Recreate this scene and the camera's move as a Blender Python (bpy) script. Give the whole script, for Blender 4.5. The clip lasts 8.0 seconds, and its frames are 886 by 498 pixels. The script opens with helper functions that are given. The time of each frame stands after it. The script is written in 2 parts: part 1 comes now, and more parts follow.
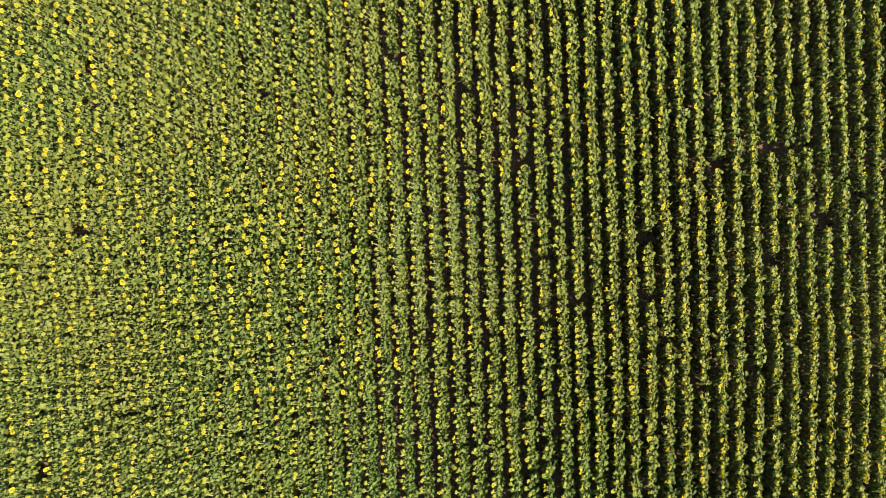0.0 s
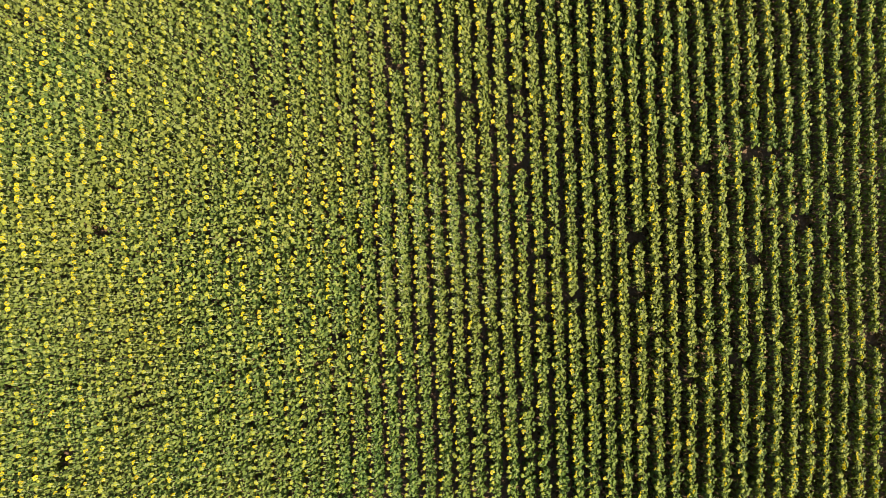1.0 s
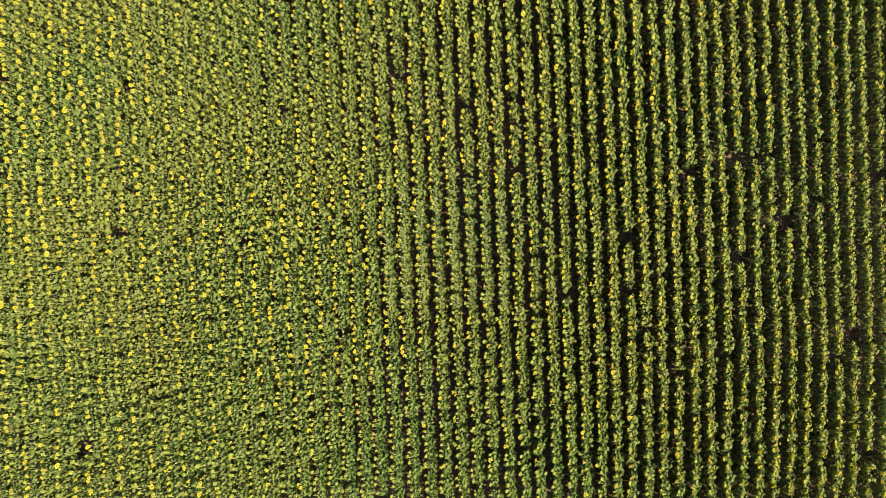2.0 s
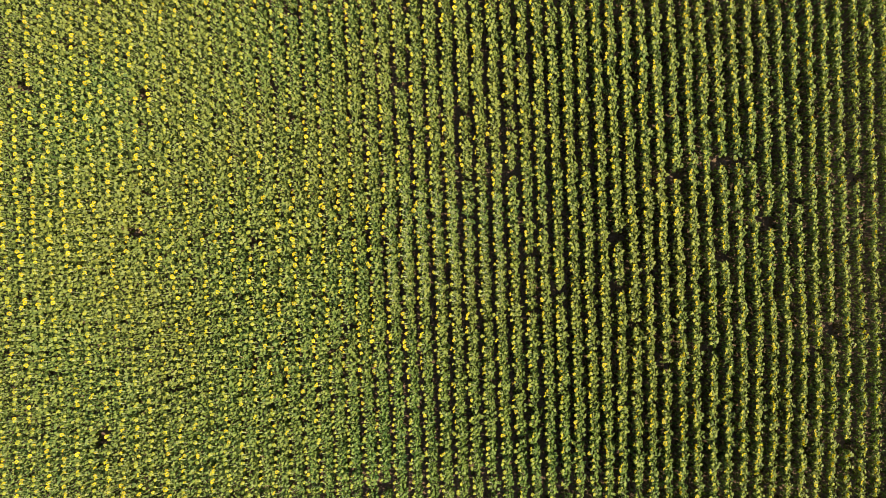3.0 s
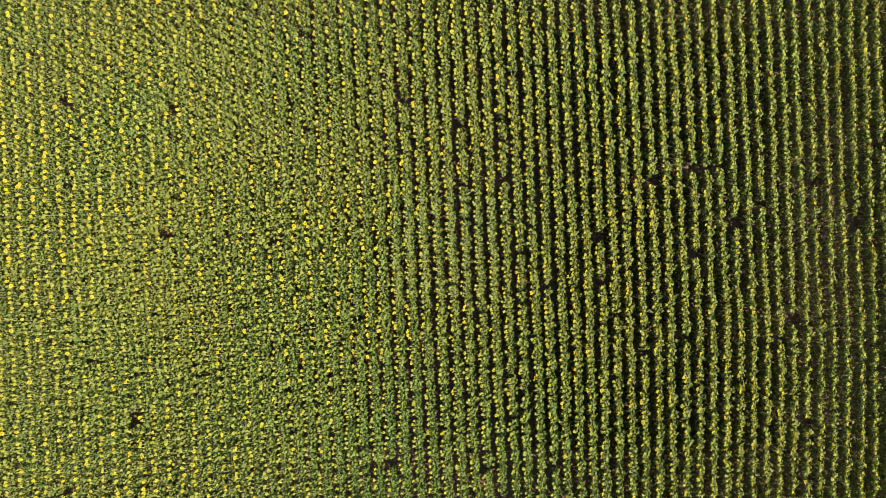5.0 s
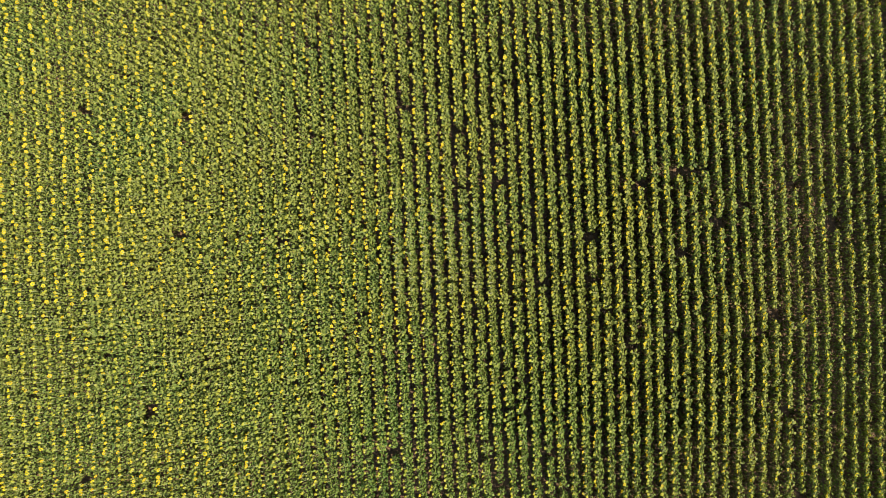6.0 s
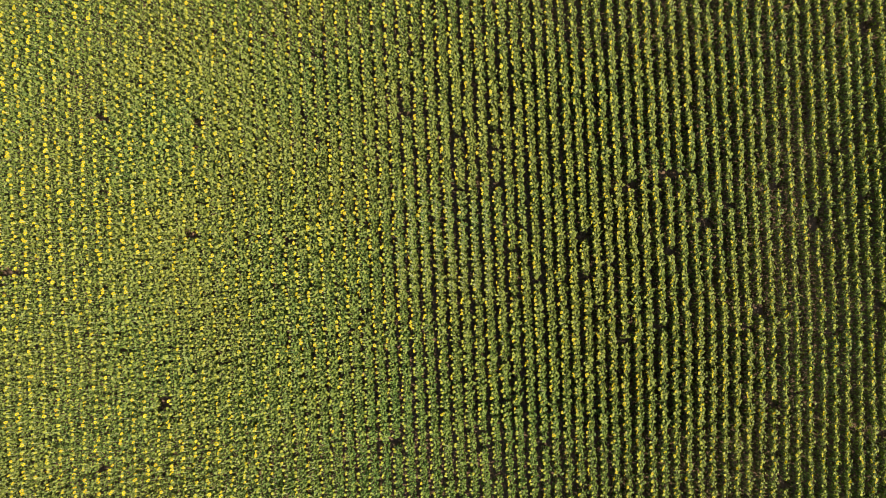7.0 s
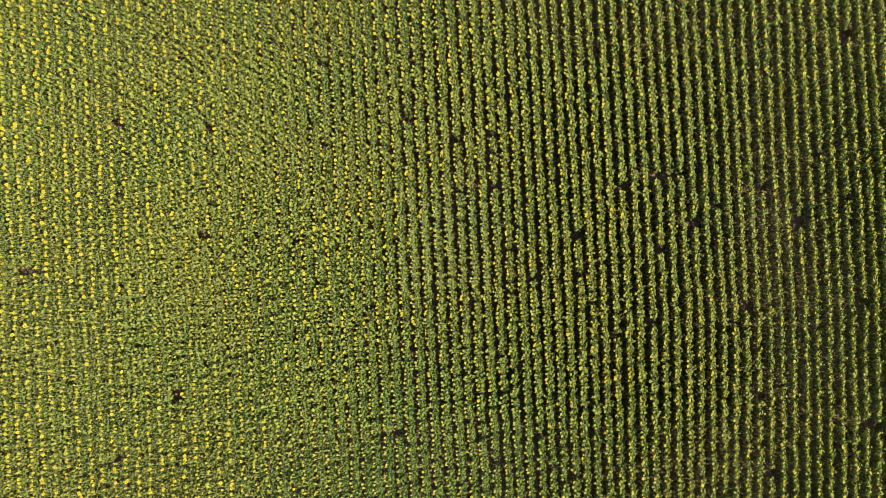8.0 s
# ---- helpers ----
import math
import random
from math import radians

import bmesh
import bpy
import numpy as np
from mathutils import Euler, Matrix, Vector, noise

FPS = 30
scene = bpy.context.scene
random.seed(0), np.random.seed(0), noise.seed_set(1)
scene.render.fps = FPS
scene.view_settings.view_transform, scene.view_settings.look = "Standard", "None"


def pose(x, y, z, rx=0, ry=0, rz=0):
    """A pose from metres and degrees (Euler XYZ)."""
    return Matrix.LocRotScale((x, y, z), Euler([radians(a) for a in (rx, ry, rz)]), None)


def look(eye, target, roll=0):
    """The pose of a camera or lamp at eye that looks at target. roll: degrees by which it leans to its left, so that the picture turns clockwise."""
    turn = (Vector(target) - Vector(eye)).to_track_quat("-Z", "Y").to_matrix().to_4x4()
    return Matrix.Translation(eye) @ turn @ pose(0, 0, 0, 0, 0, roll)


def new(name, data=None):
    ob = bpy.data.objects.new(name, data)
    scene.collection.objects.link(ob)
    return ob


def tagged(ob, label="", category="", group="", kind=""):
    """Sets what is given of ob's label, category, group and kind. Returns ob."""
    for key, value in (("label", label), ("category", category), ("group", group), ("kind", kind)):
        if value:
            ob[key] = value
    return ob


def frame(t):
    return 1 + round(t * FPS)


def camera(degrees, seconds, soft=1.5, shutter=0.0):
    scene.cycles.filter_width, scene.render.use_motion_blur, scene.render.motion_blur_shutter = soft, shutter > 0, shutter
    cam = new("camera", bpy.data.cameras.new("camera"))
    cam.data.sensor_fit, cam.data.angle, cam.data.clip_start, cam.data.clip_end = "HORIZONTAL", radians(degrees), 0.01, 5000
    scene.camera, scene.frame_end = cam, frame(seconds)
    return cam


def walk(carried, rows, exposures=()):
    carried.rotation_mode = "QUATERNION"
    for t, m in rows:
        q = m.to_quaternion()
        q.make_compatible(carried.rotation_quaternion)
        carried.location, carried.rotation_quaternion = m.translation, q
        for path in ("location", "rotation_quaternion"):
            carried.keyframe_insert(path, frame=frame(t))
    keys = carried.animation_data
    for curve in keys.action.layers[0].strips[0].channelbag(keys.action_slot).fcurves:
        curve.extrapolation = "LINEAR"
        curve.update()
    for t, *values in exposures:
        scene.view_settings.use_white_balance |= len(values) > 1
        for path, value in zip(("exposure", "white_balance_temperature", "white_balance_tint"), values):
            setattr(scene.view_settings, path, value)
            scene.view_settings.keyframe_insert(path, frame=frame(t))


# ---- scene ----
# ---- camera: a drone that rises over the field, looking straight down ----
cam = camera(73.0, 8.0, soft=0.64)
ROWS = [
    (0.0, 0.000, 0.000, 24.637, -1.449, -0.156, 0.000),
    (0.5, -0.048, -0.024, 25.287, -1.365, -0.205, -0.017),
    (1.0, -0.086, -0.054, 25.957, -1.276, -0.247, -0.037),
    (1.5, -0.116, -0.089, 26.648, -1.182, -0.283, -0.061),
    (2.0, -0.138, -0.130, 27.358, -1.083, -0.313, -0.089),
    (2.5, -0.153, -0.177, 28.085, -0.979, -0.336, -0.120),
    (3.0, -0.161, -0.229, 28.828, -0.870, -0.352, -0.155),
    (3.5, -0.163, -0.289, 29.585, -0.756, -0.362, -0.194),
    (4.0, -0.160, -0.354, 30.355, -0.637, -0.366, -0.236),
    (4.5, -0.152, -0.427, 31.137, -0.513, -0.363, -0.281),
    (5.0, -0.141, -0.507, 31.930, -0.384, -0.354, -0.331),
    (5.5, -0.126, -0.594, 32.732, -0.250, -0.338, -0.383),
    (6.0, -0.109, -0.689, 33.541, -0.111, -0.316, -0.440),
    (6.5, -0.090, -0.791, 34.357, 0.033, -0.288, -0.500),
    (7.0, -0.070, -0.902, 35.178, 0.182, -0.253, -0.564),
    (7.5, -0.050, -1.021, 36.002, 0.337, -0.211, -0.631),
    (8.0, -0.030, -1.148, 36.829, 0.496, -0.163, -0.702),
]
EXPOSURES = [(0.0, 1.21), (3.0, 1.19), (8.0, 1.14)]  # stops; the camera stops down a little as it climbs
walk(cam, [(t, pose(x, y, z, rx, ry, rz)) for t, x, y, z, rx, ry, rz in ROWS], EXPOSURES)

# ---- light: afternoon sun, low over the rows, and a clear sky ----
SUN_HEIGHT, SUN_AZIMUTH = 38.5, -12.0  # degrees; azimuth from +x towards +y
world = bpy.data.worlds.new("world")
scene.world = world
world.use_nodes = True
wn, wl = world.node_tree.nodes, world.node_tree.links
sky = wn.new("ShaderNodeTexSky")
sky.sky_type, sky.sun_disc = "NISHITA", False
sky.sun_elevation, sky.sun_rotation = radians(SUN_HEIGHT), radians(90 - SUN_AZIMUTH)
wl.new(sky.outputs[0], wn["Background"].inputs["Color"])
wn["Background"].inputs["Strength"].default_value = 0.108
sun = new("sun", bpy.data.lights.new("sun", "SUN"))
sun.data.energy, sun.data.angle, sun.data.color = 5.0, radians(0.53), (1.0, 0.92, 0.74)
sun_way = Vector((math.cos(radians(SUN_HEIGHT)) * math.cos(radians(SUN_AZIMUTH)), math.cos(radians(SUN_HEIGHT)) * math.sin(radians(SUN_AZIMUTH)), math.sin(radians(SUN_HEIGHT))))
sun.matrix_world = look(sun_way * 60, (0, 0, 0))


# ---- materials ----
def shader(name):
    m = bpy.data.materials.new(name)
    m.use_nodes = True
    return m, m.node_tree.nodes, m.node_tree.links, m.node_tree.nodes["Principled BSDF"]


def ramp(n, l, fac, stops):
    r = n.new("ShaderNodeValToRGB")
    el = r.color_ramp.elements
    while len(el) < len(stops):
        el.new(0.5)
    for e, (at, c) in zip(el, stops):
        e.position, e.color = at, (*c, 1)
    l.new(fac, r.inputs[0])
    return r.outputs[0]


def math_node(n, l, op, a, b):
    m = n.new("ShaderNodeMath")
    m.operation = op
    for i, v in enumerate((a, b)):
        if isinstance(v, (int, float)):
            m.inputs[i].default_value = v
        else:
            l.new(v, m.inputs[i])
    return m.outputs[0]


def each_random(n, l):
    """A random number for each piece, whether it is an object of its own or an island of a joined mesh."""
    a = n.new("ShaderNodeObjectInfo").outputs["Random"]
    b = n.new("ShaderNodeNewGeometry").outputs["Random Per Island"]
    return math_node(n, l, "FRACT", math_node(n, l, "ADD", a, b), 0.0)


def place_noise(n, l, scale, detail=2.0):
    g = n.new("ShaderNodeNewGeometry")
    t = n.new("ShaderNodeTexNoise")
    t.inputs["Scale"].default_value, t.inputs["Detail"].default_value = scale, detail
    l.new(g.outputs["Position"], t.inputs["Vector"])
    return t.outputs["Fac"]


def mixed(n, l, fac, a, b):
    m = n.new("ShaderNodeMix")
    m.data_type = "RGBA"
    for key, v in ((0, fac), (6, a), (7, b)):
        if isinstance(v, (int, float)):
            m.inputs[key].default_value = v
        elif isinstance(v, tuple):
            m.inputs[key].default_value = (*v, 1)
        else:
            l.new(v, m.inputs[key])
    return m.outputs[2]


def plant_material(name, stops, patch, rough, through_light, shine=(1.0, 1.0, 0.6), lush=False):
    """Living tissue: colour by piece, patches over the field, fine grain, and light that shines through."""
    m, n, l, b = shader(name)
    col = ramp(n, l, each_random(n, l), stops)
    col = mixed(n, l, ramp(n, l, place_noise(n, l, 0.16, 3.0), [(0.38, (0, 0, 0)), (0.66, (1, 1, 1))]), col, mixed(n, l, 0.5, col, patch))
    if lush:  # the wetter south of the field is a fuller green
        reach = n.new("ShaderNodeVectorMath")
        reach.operation, reach.inputs[1].default_value = "DISTANCE", (2.0, -15.0, 1.0)
        l.new(n.new("ShaderNodeNewGeometry").outputs["Position"], reach.inputs[0])
        near = math_node(n, l, "ADD", math_node(n, l, "MULTIPLY", reach.outputs["Value"], 0.05), math_node(n, l, "MULTIPLY", place_noise(n, l, 0.12, 3.0), 0.5))
        green = n.new("ShaderNodeMix")
        green.data_type, green.blend_type = "RGBA", "MULTIPLY"
        green.inputs[7].default_value = (0.84, 1.0, 0.95, 1)
        l.new(ramp(n, l, near, [(0.35, (1, 1, 1)), (1.0, (0, 0, 0))]), green.inputs[0])
        l.new(col, green.inputs[6])
        col = green.outputs[2]
    fine = place_noise(n, l, 70.0, 2.0)
    dark = n.new("ShaderNodeMix")
    dark.data_type, dark.blend_type = "RGBA", "MULTIPLY"
    dark.inputs[0].default_value = 1.0
    l.new(col, dark.inputs[6])
    l.new(ramp(n, l, fine, [(0.3, (0.78, 0.78, 0.78)), (0.7, (1.1, 1.1, 1.1))]), dark.inputs[7])
    col = dark.outputs[2]
    l.new(col, b.inputs["Base Color"])
    b.inputs["Roughness"].default_value = rough
    b.inputs["Specular IOR Level"].default_value = 0.13
    bump = n.new("ShaderNodeBump")
    bump.inputs["Strength"].default_value, bump.inputs["Distance"].default_value = 0.5, 0.01
    l.new(fine, bump.inputs["Height"])
    l.new(bump.outputs[0], b.inputs["Normal"])
    if through_light:
        t = n.new("ShaderNodeBsdfTranslucent")
        tint = n.new("ShaderNodeMix")  # what comes through is purer in colour than what bounces off
        tint.data_type, tint.blend_type = "RGBA", "MULTIPLY"
        tint.inputs[0].default_value, tint.inputs[7].default_value = 1.0, (*shine, 1)
        l.new(col, tint.inputs[6])
        l.new(tint.outputs[2], t.inputs["Color"])
        mix = n.new("ShaderNodeMixShader")
        mix.inputs[0].default_value = through_light
        l.new(b.outputs[0], mix.inputs[1])
        l.new(t.outputs[0], mix.inputs[2])
        l.new(mix.outputs[0], n["Material Output"].inputs["Surface"])
    return m


LEAF = plant_material("sunflower_leaf", [(0.0, (0.050, 0.081, 0.017)), (0.4, (0.110, 0.142, 0.028)), (0.8, (0.175, 0.198, 0.040)), (1.0, (0.232, 0.226, 0.050))], (0.181, 0.174, 0.032), 0.5, 0.25, (1.3, 1.75, 0.4), True)
STALK = plant_material("sunflower_stalk", [(0.0, (0.14, 0.175, 0.04)), (1.0, (0.23, 0.25, 0.075))], (0.175, 0.195, 0.05), 0.55, 0.0)
STEM = plant_material("sunflower_stem", [(0.0, (0.26, 0.28, 0.10)), (1.0, (0.43, 0.42, 0.21))], (0.34, 0.335, 0.15), 0.55, 0.0)
BACK = plant_material("flower_back", [(0.0, (0.145, 0.175, 0.026)), (0.6, (0.200, 0.212, 0.026)), (1.0, (0.25, 0.235, 0.026))], (0.20, 0.195, 0.026), 0.55, 0.1)
PETAL = plant_material("petal_yellow", [(0.0, (0.43, 0.29, 0.006)), (0.6, (0.49, 0.37, 0.007)), (1.0, (0.53, 0.43, 0.010))], (0.48, 0.35, 0.007), 0.5, 0.36)
PALE = plant_material("petal_pale_green_yellow", [(0.0, (0.245, 0.255, 0.018)), (0.6, (0.32, 0.30, 0.016)), (1.0, (0.40, 0.335, 0.014))], (0.32, 0.285, 0.016), 0.5, 0.32)
DISC = plant_material("flower_disc", [(0.0, (0.24, 0.15, 0.014)), (1.0, (0.38, 0.27, 0.018))], (0.30, 0.20, 0.016), 0.8, 0.0)
DRY = plant_material("dry_leaf", [(0.0, (0.060, 0.042, 0.020)), (1.0, (0.130, 0.096, 0.042))], (0.092, 0.064, 0.029), 0.8, 0.12)


def soil_material():
    m, n, l, b = shader("dry_soil")
    big, mid, fine = place_noise(n, l, 0.25, 3.0), place_noise(n, l, 5.0, 6.0), place_noise(n, l, 45.0, 4.0)
    col = ramp(n, l, mid, [(0.3, (0.120, 0.074, 0.042)), (0.55, (0.160, 0.099, 0.056)), (0.75, (0.205, 0.130, 0.077))])
    col = mixed(n, l, math_node(n, l, "MULTIPLY", big, 0.7), col, (0.165, 0.098, 0.054))
    col = mixed(n, l, math_node(n, l, "MULTIPLY", fine, 0.4), col, (0.105, 0.068, 0.045))
    l.new(col, b.inputs["Base Color"])
    b.inputs["Roughness"].default_value = 0.95
    b.inputs["Specular IOR Level"].default_value = 0.08
    bump = n.new("ShaderNodeBump")
    bump.inputs["Strength"].default_value, bump.inputs["Distance"].default_value = 1.0, 0.06
    l.new(math_node(n, l, "ADD", mid, math_node(n, l, "MULTIPLY", fine, 0.4)), bump.inputs["Height"])
    l.new(bump.outputs[0], b.inputs["Normal"])
    return m


SOIL = soil_material()

# ---- the plan of the field, in metres ----
ROW_GAP, ROW_ZERO, ROW_SLANT = 0.70, 1.23, -0.039  # stems stand on x = ROW_ZERO + ROW_GAP * i + ROW_SLANT * y
PLANT_GAP = 0.262
NEAR_X, NEAR_Y = (-28.2, 29.0), (-17.3, 15.4)  # well-seen part of the field
FAR_X, FAR_Y = (-36.0, 36.0), (-23.0, 21.0)  # thinner plants round it
MIDDLE_X, MIDDLE_Y = (-19.0, 19.0), (-11.5, 10.5)  # the part that is seen from lowest down
CLOSE_X, CLOSE_Y = (-2.4, 3.2), (-3.2, 2.1)  # plants of their own, below the take-off
LEAN = 158.0  # the heads nod this way, degrees from +x
# bare spots over one or more rows: x, y, half-widths along x and y
BARE = [
    (10.9, 2.6, 0.35, 0.34), (15.2, 0.7, 0.35, 0.34), (5.3, -2.6, 0.35, 0.38), (10.5, -6.2, 0.35, 0.34), (13.6, 3.5, 0.95, 0.30), (-7.1, 5.4, 0.34, 0.32),
    (-14.0, 6.7, 0.34, 0.32), (-8.35, -0.3, 0.34, 0.32), (-10.2, -5.2, 0.34, 0.24), (-13.95, 0.3, 0.34, 0.34), (-19.5, 7.0, 0.49, 0.34), (-24.8, -1.9, 0.49, 0.34),
    (-15.6, -9.3, 0.36, 0.40), (18.0, -4.5, 0.35, 0.40), (18.8, -9.7, 0.35, 0.34), (19.7, -14.4, 0.36, 0.40), (24.9, -5.9, 0.35, 0.36), (25.7, -11.7, 0.70, 0.36),
    (19.5, 2.7, 0.35, 0.38), (21.4, 0.6, 0.35, 0.40), (24.7, 11.7, 0.35, 0.45),
]
# breaks of a single row: x, y
BREAKS = [
    (1.0, 5.5), (3.1, 5.0), (3.5, 8.1), (3.1, 2.9), (1.0, 0.8), (6.6, 3.1), (10.8, 5.5), (8.2, -0.1), (3.5, -7.3), (4.4, -8.0), (4.1, -3.5), (8.3, -2.5), (12.6, -5.5), (-7.4, -4.7),
    (16.4, 1.6), (24.0, 9.7), (22.6, 4.5), (13.6, 11.2), (2.1, -11.3), (5.7, -12.1), (3.3, -13.7), (-2.4, -11.7), (24.9, -4.4), (24.6, 1.9), (13.4, -1.0), (-1.6, 7.1),
]


# ---- shapes of the pieces of a plant ----
class Shape:
    """A small mesh: points, triangles and its material; the first faces may have another."""

    def __init__(self, points, faces, material, first=0, other=None):
        self.points, self.faces = np.array(points, float), np.array(faces, int)
        self.materials = [material] if not first else [material, other]
        self.slots = np.array([1] * first + [0] * (len(faces) - first))


def tube(path, radii, sides):
    points, faces = [], []
    path = [Vector(p) for p in path]
    for i, (p, r) in enumerate(zip(path, radii)):
        along = (path[min(i + 1, len(path) - 1)] - path[max(i - 1, 0)]).normalized()
        a = along.cross(Vector((0, 1, 0.01))).normalized()
        b = along.cross(a)
        for k in range(sides):
            w = 2 * math.pi * k / sides
            points.append(tuple(p + r * (math.cos(w) * a + math.sin(w) * b)))
    for i in range(len(path) - 1):
        for k in range(sides):
            a, b = i * sides + k, i * sides + (k + 1) % sides
            faces += [(a, b, b + sides), (a, b + sides, a + sides)]
    return points, faces


NECKS = (0.06, 0.11, 0.16)  # how far the neck arches over


def stem_shape(arch, sides, fine):
    path = [(0, 0, -0.03), (0.01, 0, 0.7), (0.04, 0, 1.22), (0.10, 0, 1.42), (0.10 + arch * 0.55, 0, 1.535), (0.10 + arch, 0, 1.55)]
    radii = [0.016, 0.015, 0.0135, 0.012, 0.011, 0.009]
    if not fine:
        path, radii = path[:1] + path[2:], radii[:1] + radii[2:]
    else:
        fine_path, fine_radii = [], []
        for i in range(len(path) - 1):
            for k in range(3):
                w = k / 3
                fine_path.append(tuple(Vector(path[i]).lerp(Vector(path[i + 1]), w)))
                fine_radii.append(radii[i] * (1 - w) + radii[i + 1] * w)
        path, radii = fine_path + [path[-1]], fine_radii + [radii[-1]]
    points, faces = tube(path, radii, sides)
    low = 2 * sides * sum(p[2] < 1.4 for p in path)  # green stalk below, paler neck above
    return Shape(points, faces, STEM, low, STALK)


def leaf_shape(rng, fine, droop, fold, petiole_sides, material, kite=False, pet=1.45):
    """A heart-shaped, toothed blade of length 1 on a petiole, folded along the midrib; it grows along +x."""
    points, faces, stalk = [], [], 0
    if petiole_sides:
        step = 1 if fine else 2
        points, faces = tube([(0, 0, 0), (pet * 0.5, 0, 0.10), (pet + 0.1, 0, 0.12)][::step], [0.040, 0.034, 0.030][::step], petiole_sides)
        stalk = len(faces)

    def bent(u, v):
        return (pet + u * (1 - 0.15 * droop * u), v, 0.12 + fold * abs(v) - droop * u * u + 0.05 * math.sin(7 * u + 5 * v))

    # half-width of the blade along its length
    outline = [(-0.12, 0.24), (0.06, 0.46), (0.36, 0.43), (0.70, 0.22)] if fine else [(-0.10, 0.34), (0.34, 0.45)][kite:]
    mids = [0.22, 0.60] if fine else [0.36]
    start = len(points)
    points += [bent(u, 0) for u in (0.0, *mids, 1.0)]
    spine = len(mids) + 2
    for side in (1, -1):
        edge = len(points)
        for k, (u, v) in enumerate(outline):
            tooth = 1 + (0.08 * rng.uniform(-1, 1) if fine else 0.15 * rng.uniform(-1, 1))
            points.append(bent(u + 0.03 * rng.uniform(-1, 1), side * v * tooth))
        rim = [start] + [edge + k for k in range(len(outline))] + [start + spine - 1]
        at = [0.0] + [u for u, v in outline] + [1.0]
        spine_at = [0.0, *mids, 1.0]

        def near(u):
            return min(range(1, spine - 1), key=lambda i: abs(spine_at[i] - u))

        for k in range(len(rim) - 1):
            i, j = near(at[k]), near(at[k + 1])
            tri = [(rim[k], rim[k + 1], start + i)]
            if i != j:
                tri.append((start + i, rim[k + 1], start + j))
            faces += [t if side < 0 else t[::-1] for t in tri]
    return Shape(points, faces, material, stalk, STEM)


def petals_shape(rng, count, inner, outer, material):
    """A ring of pointed petals round +z (the back of the head), raked a little towards the face."""
    points, faces = [], []
    for k in range(count):
        w = 2 * math.pi * (k + rng.uniform(-0.2, 0.2)) / count
        half = math.pi / count * 1.5
        length = outer * rng.uniform(0.85, 1.08)
        lift = rng.uniform(-0.03, 0.012)
        base = len(points)
        mid = inner + 0.55 * (length - inner)
        for r, a, z in ((inner, -half * 0.8, 0.0), (inner, half * 0.8, 0.0), (mid, half, lift * 0.4), (mid, -half, lift * 0.4), (length, rng.uniform(-0.3, 0.3) * half, lift - 0.012)):
            points.append((r * math.cos(w + a), r * math.sin(w + a), z))
        faces += [(base, base + 1, base + 2), (base, base + 2, base + 3), (base + 3, base + 2, base + 4)]
    return Shape(points, faces, material)


def ring_shape(rng, count, outer, material):
    """The same ring for plants further off: petals that have closed up into one ragged, dished round."""
    points, faces = [(0, 0, 0.006)], []
    for k in range(count):
        w = 2 * math.pi * (k + rng.uniform(-0.2, 0.2)) / count
        r = outer * rng.uniform(0.78, 1.08)
        points.append((r * math.cos(w), r * math.sin(w), rng.uniform(-0.06, 0.04)))
        faces.append((0, 1 + k, 1 + (k + 1) % count))
    return Shape(points, faces, material)


def dome_shape(rng, sides, radius, height, up, material, rings=2):
    points, faces = [(0, 0, height * up)], []
    for i in range(1, rings + 1):
        f = i / rings
        for k in range(sides):
            w = 2 * math.pi * k / sides
            r = radius * f * (1 + (0.06 * rng.uniform(-1, 1) if i == rings else 0))
            points.append((r * math.cos(w), r * math.sin(w), up * height * (1 - f * f)))
    for k in range(sides):
        a, b = 1 + k, 1 + (k + 1) % sides
        faces.append((0, a, b) if up > 0 else (0, b, a))
        for i in range(rings - 1):
            c, d = a + i * sides, b + i * sides
            faces += [(c, c + sides, d + sides), (c, d + sides, d)] if up > 0 else [(c, d + sides, c + sides), (c, d, d + sides)]
    return Shape(points, faces, material)


def bracts_shape(rng, count, radius, material):
    """Green pointed bracts that lie on the back of the head."""
    points, faces = [], []
    for k in range(count):
        w = 2 * math.pi * (k + rng.uniform(-0.2, 0.2)) / count
        base = len(points)
        for r, a, z in ((radius * 0.45, -0.16, 0.03), (radius * 0.45, 0.16, 0.03), (radius * rng.uniform(1.1, 1.4), rng.uniform(-0.1, 0.1), 0.012)):
            points.append((r * math.cos(w + a), r * math.sin(w + a), z))
        faces.append((base, base + 1, base + 2))
    return Shape(points, faces, material)


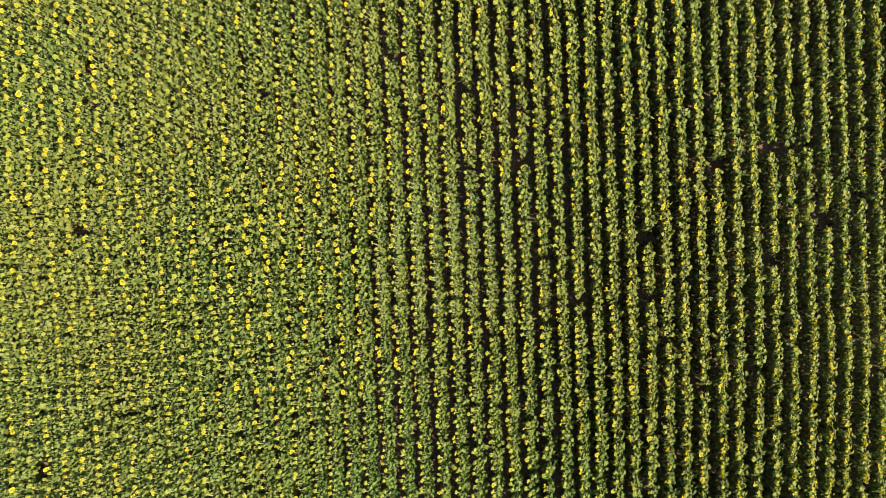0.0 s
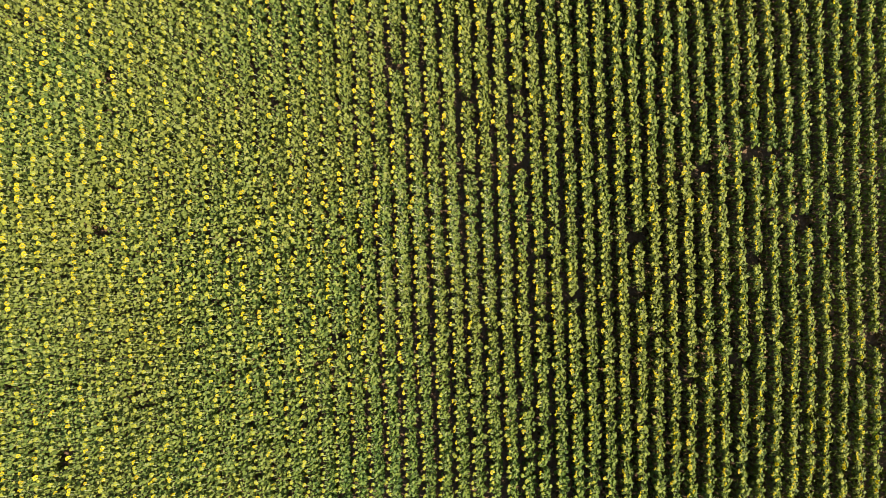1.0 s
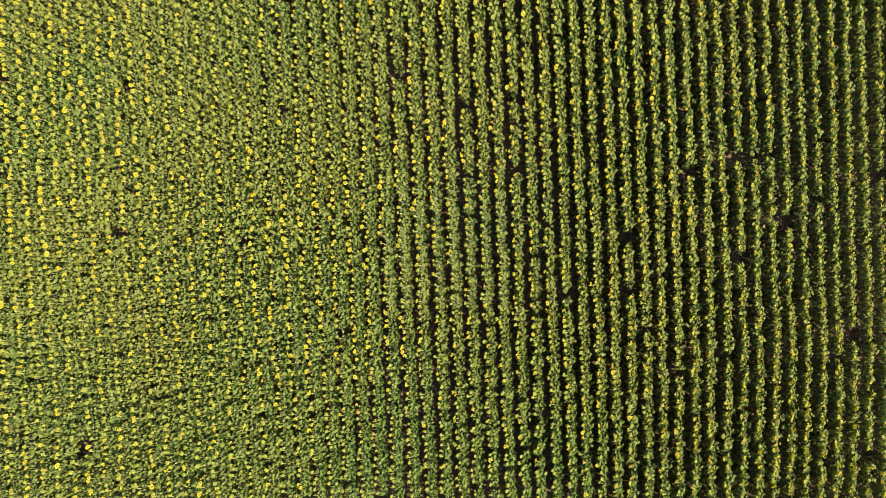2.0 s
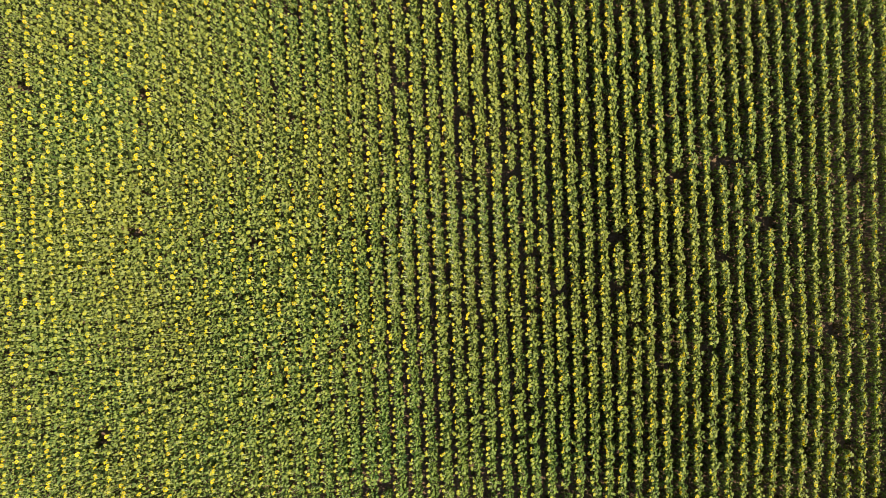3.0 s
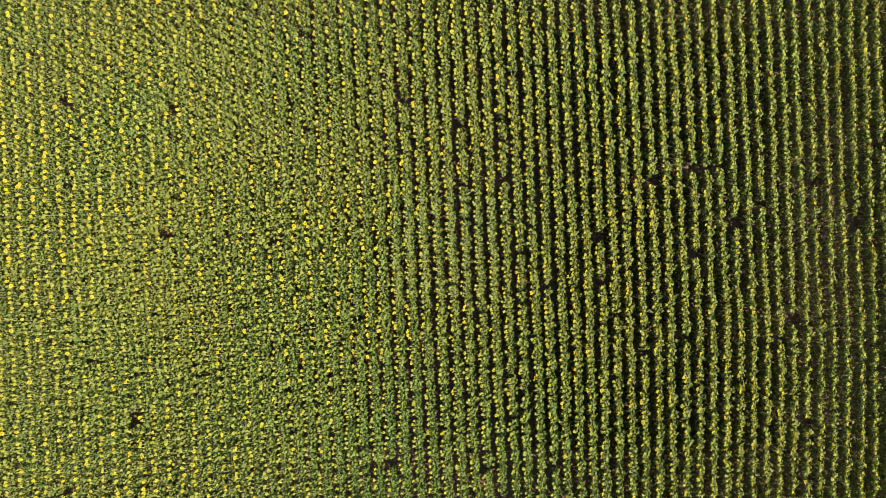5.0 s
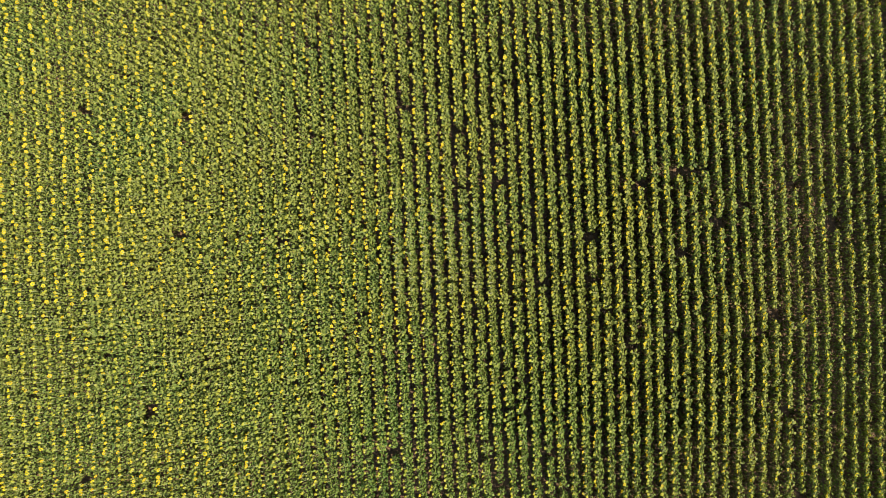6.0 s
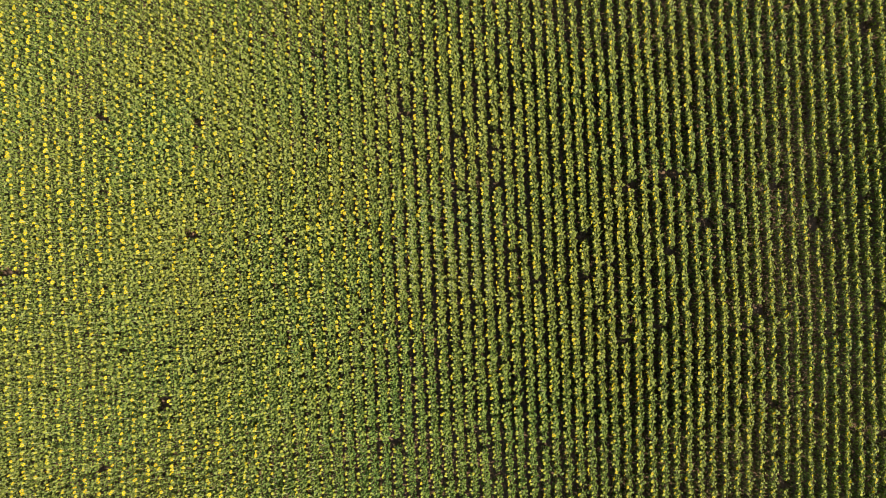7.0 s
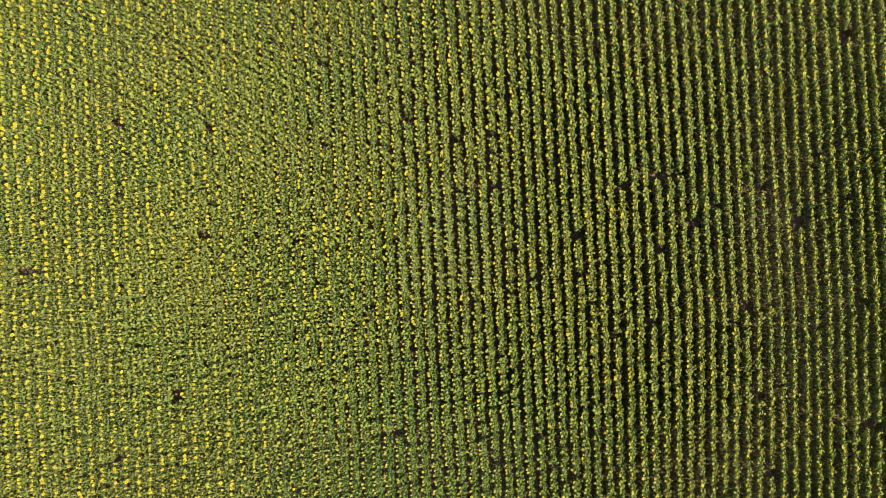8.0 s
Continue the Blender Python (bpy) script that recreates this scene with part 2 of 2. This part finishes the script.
def kit(fine, kite=False):
    """The shapes that plants are put together from: close ones with more points, the rest with few."""
    rng = random.Random(7)
    bends = ((0.25, 0.25), (0.45, 0.15), (0.6, 0.35), (0.35, -0.12))
    if fine:
        return {
            "stem": [stem_shape(a, 6, True) for a in NECKS],
            "leaf": [leaf_shape(rng, True, d, f, 4, LEAF) for d, f in bends],
            "low_leaf": [leaf_shape(rng, True, d, f, 3, LEAF) for d, f in bends],
            "top_leaf": [leaf_shape(rng, True, d, f, 3, LEAF, pet=0.8) for d, f in bends],
            "dry_leaf": [leaf_shape(rng, True, 0.9, 0.5, 3, DRY)],
            "petals": [petals_shape(rng, 20, 0.045, r, PETAL) for r in (0.100, 0.108, 0.092)],
            "pale_petals": [petals_shape(rng, 18, 0.05, r, PALE) for r in (0.089, 0.095, 0.083)],
            "receptacle": [dome_shape(rng, 14, r, 0.035, 1, BACK, 3) for r in (0.066, 0.072, 0.078)],
            "bracts": [bracts_shape(rng, 14, r, LEAF) for r in (0.055, 0.065)],
            "disc": [dome_shape(rng, 14, 0.058, 0.015, -1, DISC, 2)],
        }
    return {
        "stem": [stem_shape(a, 3, False) for a in NECKS],
        "leaf": [leaf_shape(rng, False, d, f, 3, LEAF, kite) for d, f in bends],
        "low_leaf": [leaf_shape(rng, False, d, f, 0, LEAF, kite) for d, f in bends],
        "top_leaf": [leaf_shape(rng, False, d, f, 0, LEAF, kite, 0.8) for d, f in bends],
        "dry_leaf": [leaf_shape(rng, False, 0.9, 0.5, 0, DRY, kite)],
        "petals": [ring_shape(rng, 12, r, PETAL) for r in (0.100, 0.108, 0.092)],
        "pale_petals": [ring_shape(rng, 9, r, PALE) for r in (0.089, 0.095, 0.083)],
        "receptacle": [dome_shape(rng, 6, r, 0.035, 1, BACK, 1) for r in (0.066, 0.072, 0.078)],
        "bracts": [bracts_shape(rng, 5, r, LEAF) for r in (0.055, 0.065)],
        "disc": [dome_shape(rng, 6, 0.058, 0.015, -1, DISC, 1)],
    }


# ---- where the plants stand ----
def bare(x, y):
    gone = np.zeros(len(x), bool)
    for cx, cy, rx, ry in BARE:
        gone |= ((x - cx) / rx) ** 4 + ((y - cy) / (ry - 0.07)) ** 4 < 1
    for cx, cy in BREAKS:
        gone |= (abs(x - cx) < 0.35) & (abs(y - cy) < (0.19 if cx > -3 else 0.14))
    return gone


def row_wander(i, y):
    drill = -min(max(0.03 * (-2 - i), 0.0), 0.12) + 0.008 * max(-7 - i, 0)  # the drill's passes do not quite keep their distance
    drill -= 0.10 * math.exp(-(((i - 12) / 9) ** 2))
    # in the south-east the rows bend back west
    x = ROW_ZERO + ROW_GAP * i
    drill = drill - 0.37 / (1 + math.exp((11 - x) / 3)) * np.clip((-5 - y) / 7.5, 0, 1.5)
    return drill + 0.015 * np.sin(0.33 * y + 2.1 * i) + 0.03 * np.sin(0.17 * y + 0.9 * (i // 8)) + 0.02 * np.sin(12.9898 * i)


def stand(rng, xs, ys, gap):
    """Plants on all rows of a stretch: x, y and row number."""
    out = []
    lo, hi = int((xs[0] - ROW_ZERO) / ROW_GAP) - 3, int((xs[1] - ROW_ZERO) / ROW_GAP) + 3
    for i in range(lo, hi):
        n = int((ys[1] - ys[0]) / gap)
        y = ys[0] + gap * (np.arange(n) + rng.uniform(-0.34, 0.34, n)) + rng.uniform(0, gap)
        x = ROW_ZERO + ROW_GAP * i + ROW_SLANT * y + row_wander(i, y) + rng.normal(0, 0.022, n)
        keep = (x > xs[0]) & (x < xs[1]) & (rng.random(n) > 0.006) & ~bare(x, y)
        out.append(np.stack([x[keep], y[keep], np.full(keep.sum(), i)], 1))
    return np.concatenate(out)


def turn_z(a):
    m = np.zeros((len(a), 4, 4))
    m[:, 0, 0], m[:, 0, 1], m[:, 1, 0], m[:, 1, 1], m[:, 2, 2], m[:, 3, 3] = np.cos(a), -np.sin(a), np.sin(a), np.cos(a), 1, 1
    return m


def turn_y(a):
    m = np.zeros((len(a), 4, 4))
    m[:, 0, 0], m[:, 0, 2], m[:, 2, 0], m[:, 2, 2], m[:, 1, 1], m[:, 3, 3] = np.cos(a), np.sin(a), -np.sin(a), np.cos(a), 1, 1
    return m


def turn_x(a):
    m = np.zeros((len(a), 4, 4))
    m[:, 1, 1], m[:, 1, 2], m[:, 2, 1], m[:, 2, 2], m[:, 0, 0], m[:, 3, 3] = np.cos(a), -np.sin(a), np.sin(a), np.cos(a), 1, 1
    return m


def shift(x, y, z):
    m = np.tile(np.eye(4), (len(x), 1, 1))
    m[:, 0, 3], m[:, 1, 3], m[:, 2, 3] = x, y, z
    return m


def size(s):
    m = np.tile(np.eye(4), (len(s), 1, 1))
    m[:, 0, 0] = m[:, 1, 1] = m[:, 2, 2] = s
    return m


def soft_noise(x, y, scale, seed):
    """Smooth noise over the plan, 0 to 1."""
    g = np.random.default_rng(seed)
    v = np.zeros(len(x))
    for k in range(9):
        a, f, p = g.uniform(0, 6.283), scale * g.uniform(0.5, 1.6), g.uniform(0, 6.283)
        v += np.sin(f * (x * np.cos(a) + y * np.sin(a)) + p)
    return 0.5 + v / 9


def pieces(rng, xy, leaves, broad=1.0):
    """Every piece of the plants at xy: (kind, variant, plant, matrix within the plant), plus the plants' own matrices."""
    n = len(xy)
    x, y = xy[:, 0], xy[:, 1]
    grow = 0.88 + 0.18 * soft_noise(x, y, 0.5, 3) + rng.normal(0, 0.035, n)
    own = shift(x, y, np.zeros(n)) @ turn_z(np.radians(LEAN + rng.normal(0, 11, n))) @ size(grow)
    out = []
    who = np.arange(n)
    lean = turn_y(rng.normal(0.03, 0.022, n))
    arch = rng.integers(0, 3, n)
    out.append(("stem", arch, who, lean))
    # head: +z of its shapes is the back, which looks up and away from the nod
    reach = np.array(NECKS)[arch] + 0.10
    chance = 0.08 + 0.5 * np.clip(soft_noise(x, y, 0.35, 11) - 0.2, 0, 1) + 0.9 * np.clip(soft_noise(x * 2.2, y, 4.0, 12) - 0.55, 0, 1)
    # the west and east ends of the field flower later, the southern middle has almost done
    chance += 0.13 / (1 + np.exp((x + 17) / 1.5)) + 0.17 / (1 + np.exp((10 - x) / 1.5)) * (1.15 - 0.85 / (1 + np.exp(y + 5))) + 0.44 * np.exp(-((x + 2) / 7) ** 2 - ((y + 0.5) / 4.5) ** 2) - 0.2 * np.exp(-((x + 1) / 7) ** 2 - ((y + 12) / 3.5) ** 2)
    open_flower = rng.random(n) < chance
    # young heads look out to the side, old ones hang
    drop = np.radians(np.where(open_flower, rng.normal(-56, 16, n), rng.normal(-36, 12, n)))
    big = rng.uniform(0.84, 1.1, n)
    head = lean @ shift(reach, 0 * reach, np.full(n, 1.545)) @ turn_z(rng.normal(0, 0.35, n)) @ turn_y(drop) @ turn_z(rng.uniform(0, 6.28, n)) @ size(big) @ shift(0 * reach, 0 * reach, np.full(n, -0.02))
    any3 = rng.integers(0, 3, n)
    for kind, mask in (("petals", open_flower), ("pale_petals", ~open_flower)):
        out.append((kind, any3[mask], who[mask], head[mask]))
    out.append(("receptacle", any3, who, head @ size(np.where(open_flower, 0.82, 1.0))))
    out.append(("bracts", any3 % 2, who, head))
    out.append(("disc", any3 * 0, who, head))
    first, vigour = rng.uniform(0, 6.28, n), broad * rng.uniform(0.88, 1.12, n)
    low = leaves // 5
    for k in range(leaves):
        f = (k - low) / (leaves - 1 - low)  # 0 to 1 up the leafy part; below it hang old leaves
        up = (0.30 + 0.55 * k / low if f < 0 else 0.86 + 0.58 * f) + rng.uniform(-0.04, 0.04, n)
        az = first + 2.4 * k + rng.normal(0, 0.3, n)
        if f < 0:
            long = rng.uniform(0.15, 0.23, n) * vigour
            tilt = rng.normal(1.05, 0.2, n)
        else:
            # the leaves at middle height have turned to the sunny side
            sunny = math.pi + 1.9 * ((az / math.pi) % 2 - 1) * (0.45 + 0.55 * f)
            az = np.where(rng.random(n) < 0.9 * math.exp(-(((f - 0.35) / 0.4) ** 2)), sunny, az)
            long = (0.064 + 0.073 * math.sin(math.pi * (0.35 + 0.47 * f))) * rng.uniform(0.75, 1.2, n) * (1.0 - 0.29 * np.cos(az)) * vigour
            tilt = rng.normal(0.70 - 0.5 * f, 0.28, n)
        # the upper blades face the sun
        m = lean @ shift(0.10 * np.clip(up - 0.7, 0, 1), 0 * up, up) @ turn_y(np.full(n, -0.5 * max(f, 0))) @ turn_z(az) @ turn_y(tilt) @ turn_x(rng.normal(0, 0.35, n)) @ size(long)
        dry = rng.random(n) < (0.6 - 0.4 * k / low if f < 0 else 0.0)
        out.append(("leaf" if k % 8 == 3 else "low_leaf" if f < 0.6 else "top_leaf", rng.integers(0, 4, (~dry).sum()), who[~dry], m[~dry]))
        if dry.any():
            out.append(("dry_leaf", np.zeros(dry.sum(), int), who[dry], m[dry]))
    return own, out, open_flower


def joined(name, own, out, shapes):
    """One mesh of all those pieces."""
    mats, co, tri, slot = [], [], [], []
    base = 0
    for kind, variant, who, m in out:
        for v in range(len(shapes[kind])):
            pick = variant == v
            if not pick.any():
                continue
            s = shapes[kind][v]
            for m_ in s.materials:
                if m_ not in mats:
                    mats.append(m_)
            slot_of = np.array([mats.index(m_) for m_ in s.materials])[s.slots]
            full = own[who[pick]] @ m[pick]
            p = np.einsum("nij,pj->npi", full[:, :3, :3], s.points) + full[:, None, :3, 3]
            k, q = len(p), len(s.points)
            co.append(p.reshape(-1, 3))
            tri.append((s.faces[None] + base + q * np.arange(k)[:, None, None]).reshape(-1, 3))
            slot.append(np.tile(slot_of, k))
            base += k * q
    co, tri, slot = np.concatenate(co), np.concatenate(tri), np.concatenate(slot)
    me = bpy.data.meshes.new(name)
    me.vertices.add(len(co))
    me.vertices.foreach_set("co", co.astype(np.float32).ravel())
    me.loops.add(tri.size)
    me.loops.foreach_set("vertex_index", tri.astype(np.int32).ravel())
    me.polygons.add(len(tri))
    me.polygons.foreach_set("loop_start", np.arange(0, tri.size, 3, dtype=np.int32))
    me.polygons.foreach_set("material_index", slot.astype(np.int32))
    for m in mats:
        me.materials.append(m)
    me.update(calc_edges=True)
    return new(name, me)


# ---- the ground: one sheet to the horizon, with soft ridges along the rows ----
def ground():
    def steps(lo, hi, gap):
        inner = np.arange(lo, hi + gap, gap)
        outer = [15.0, 60.0, 250.0, 1000.0, 3000.0]
        return np.concatenate([[lo - o for o in reversed(outer)], inner, [hi + o for o in outer]])

    xs, ys = steps(FAR_X[0], FAR_X[1], 0.2333), steps(FAR_Y[0], FAR_Y[1], 0.6)
    gx, gy = np.meshgrid(xs, ys)
    inside = (gx > FAR_X[0]) & (gx < FAR_X[1]) & (gy > FAR_Y[0]) & (gy < FAR_Y[1])
    phase = (gx - ROW_ZERO - ROW_SLANT * gy) / ROW_GAP
    g = np.random.default_rng(5)
    z = np.where(inside, 0.035 * np.cos(2 * np.pi * phase) - 0.035 + g.normal(0, 0.012, gx.shape), -0.03)
    co = np.stack([gx, gy, z], -1).reshape(-1, 3)
    w, h = len(xs), len(ys)
    a = (np.arange(h - 1)[:, None] * w + np.arange(w - 1)[None]).ravel()
    quads = np.stack([a, a + 1, a + 1 + w, a + w], 1)
    me = bpy.data.meshes.new("ground")
    me.from_pydata(co.tolist(), [], quads.tolist())
    me.materials.append(SOIL)
    tagged(new("ground", me), "dry reddish-brown tilled soil shaded between the rows", "soil", kind="structure")


ground()

# ---- the plants ----
def within(p, xs, ys):
    return (p[:, 0] > xs[0]) & (p[:, 0] < xs[1]) & (p[:, 1] > ys[0]) & (p[:, 1] < ys[1])


def sunflowers(own, out, blooms, shapes):
    """Plants of their own: stem, leaves, and a head with petals, bracts and disc."""
    meshes = {}
    for kind, variants in shapes.items():
        for v, s in enumerate(variants):
            me = bpy.data.meshes.new(kind)
            me.from_pydata(s.points.tolist(), [], s.faces.tolist())
            for m_ in s.materials:
                me.materials.append(m_)
            me.polygons.foreach_set("material_index", s.slots.astype(np.int32))
            meshes[kind, v] = me
    roots = []
    for m, bloom in zip(own, blooms):
        root = new("sunflower")
        root.empty_display_size = 0.1
        root.matrix_basis = Matrix(m.tolist())
        tagged(root, "tall sunflower with nodding bright yellow flower head in soil" if bloom else "tall sunflower with nodding greenish-yellow flower head in soil", "sunflower", "sunflowers in rows")
        roots.append(root)
    heads = {}
    names = {"stem": "stem", "leaf": "leaf", "low_leaf": "leaf", "top_leaf": "leaf", "dry_leaf": "leaf", "receptacle": "flower_head", "petals": "petal_ring", "pale_petals": "petal_ring", "bracts": "calyx", "disc": "disc"}
    labels = {"dry_leaf": "withered brown leaf", "petals": "bright yellow petals", "pale_petals": "pale greenish-yellow petals", "disc": "brown seed disc"}
    for late in (False, True):
        for kind, variant, who, ms in out:
            if (kind in ("petals", "pale_petals", "bracts", "disc")) != late:
                continue
            for v, w, m in zip(variant, who, ms):
                ob = new(names[kind], meshes[kind, int(v)])
                m = Matrix(m.tolist())
                if late:
                    ob.parent = heads[w]
                    m = heads[w].matrix_basis.inverted() @ m
                else:
                    ob.parent = roots[w]
                ob.matrix_basis = m
                if kind == "receptacle":
                    heads[w] = ob
                if kind in labels:
                    ob["label"] = labels[kind]


rng = np.random.default_rng(21)
LEAVES = 41
all_plants = stand(rng, NEAR_X, NEAR_Y, PLANT_GAP)
close, middle = within(all_plants, CLOSE_X, CLOSE_Y), within(all_plants, MIDDLE_X, MIDDLE_Y)
own, out, blooms = pieces(rng, all_plants[middle & ~close], LEAVES)
tagged(joined("sunflower_field", own, out, kit(False)), "dense rows of nodding yellow sunflowers with green leaves", "sunflowers", kind="stuff")
own, out, blooms = pieces(rng, all_plants[~middle], LEAVES - 1, 0.98)
tagged(joined("sunflower_field", own, out, kit(False, True)), "outer rows of nodding yellow sunflowers with green leaves", "sunflowers", kind="stuff")


def far_plant(rng, bloom):
    """A plant past the well-seen part: kite-shaped leaves on a stem with a nodding head."""
    points, faces = tube([(0, 0, 0), (0.05, 0, 1.3), (0.26, 0, 1.54)], [0.018, 0.014, 0.012], 3)
    first = len(faces)
    for k in range(6):
        w, z = 2.4 * k + rng.uniform(-0.4, 0.4), 0.75 + 0.10 * k
        a, b = Vector((math.cos(w), math.sin(w), 0)), Vector((-math.sin(w), math.cos(w), 0))
        c, up, base = Vector((0.02 * k * 0.5, 0, z)), Vector((0, 0, 1)), len(points)
        points += [tuple(c + 0.05 * a), tuple(c + 0.17 * a + 0.10 * b), tuple(c + 0.29 * a - 0.08 * up), tuple(c + 0.17 * a - 0.10 * b)]
        faces += [(base, base + 1, base + 2), (base, base + 2, base + 3)]
    body = Shape(points, faces, LEAF, first, STEM)
    head = dome_shape(rng, 6, 0.10, 0.02, 1, PETAL if bloom else PALE, 1)
    turn = np.array(pose(0.27, 0, 1.545, 0, -34, 0))
    head.points = head.points @ turn[:3, :3].T + turn[:3, 3]
    return body, head


far_kit = {"body": [], "head": []}
for bloom in (True, False, False):
    body, head = far_plant(random.Random(31 + len(far_kit["body"])), bloom)
    far_kit["body"].append(body)
    far_kit["head"].append(head)
edge = stand(rng, FAR_X, FAR_Y, PLANT_GAP * 1.5)
edge = edge[~within(edge, NEAR_X, NEAR_Y)]
n = len(edge)
own = shift(edge[:, 0], edge[:, 1], np.zeros(n)) @ turn_z(np.radians(LEAN + rng.normal(0, 15, n))) @ size(rng.normal(1, 0.06, n))
look_alike, still = rng.integers(0, 3, n), np.tile(np.eye(4), (n, 1, 1))
tagged(joined("sunflower_field_edge", own, [("body", look_alike, np.arange(n), still), ("head", look_alike, np.arange(n), still)], far_kit), "more rows of yellow sunflowers round the field", "sunflowers", kind="stuff")


# ---- withered leaves and stalks that lie on the soil ----
def litter(rng, count):
    x, y = rng.uniform(*NEAR_X, count), rng.uniform(*NEAR_Y, count)
    m = shift(x, y, np.full(count, 0.012)) @ turn_z(rng.uniform(0, 6.28, count)) @ turn_y(rng.normal(0, 0.2, count)) @ size(rng.uniform(0.05, 0.13, count))
    shapes = {"dry_leaf": [leaf_shape(random.Random(3), False, 0.3, 0.4, 0, DRY)]}
    tagged(joined("leaf_litter", np.tile(np.eye(4), (count, 1, 1)), [("dry_leaf", np.zeros(count, int), np.arange(count), m)], shapes), "withered brown leaves scattered on the soil", "leaf litter", kind="stuff")


litter(np.random.default_rng(4), 3000)

own, out, blooms = pieces(rng, all_plants[close], LEAVES - 5, 1.07)
sunflowers(own, out, blooms, kit(True))
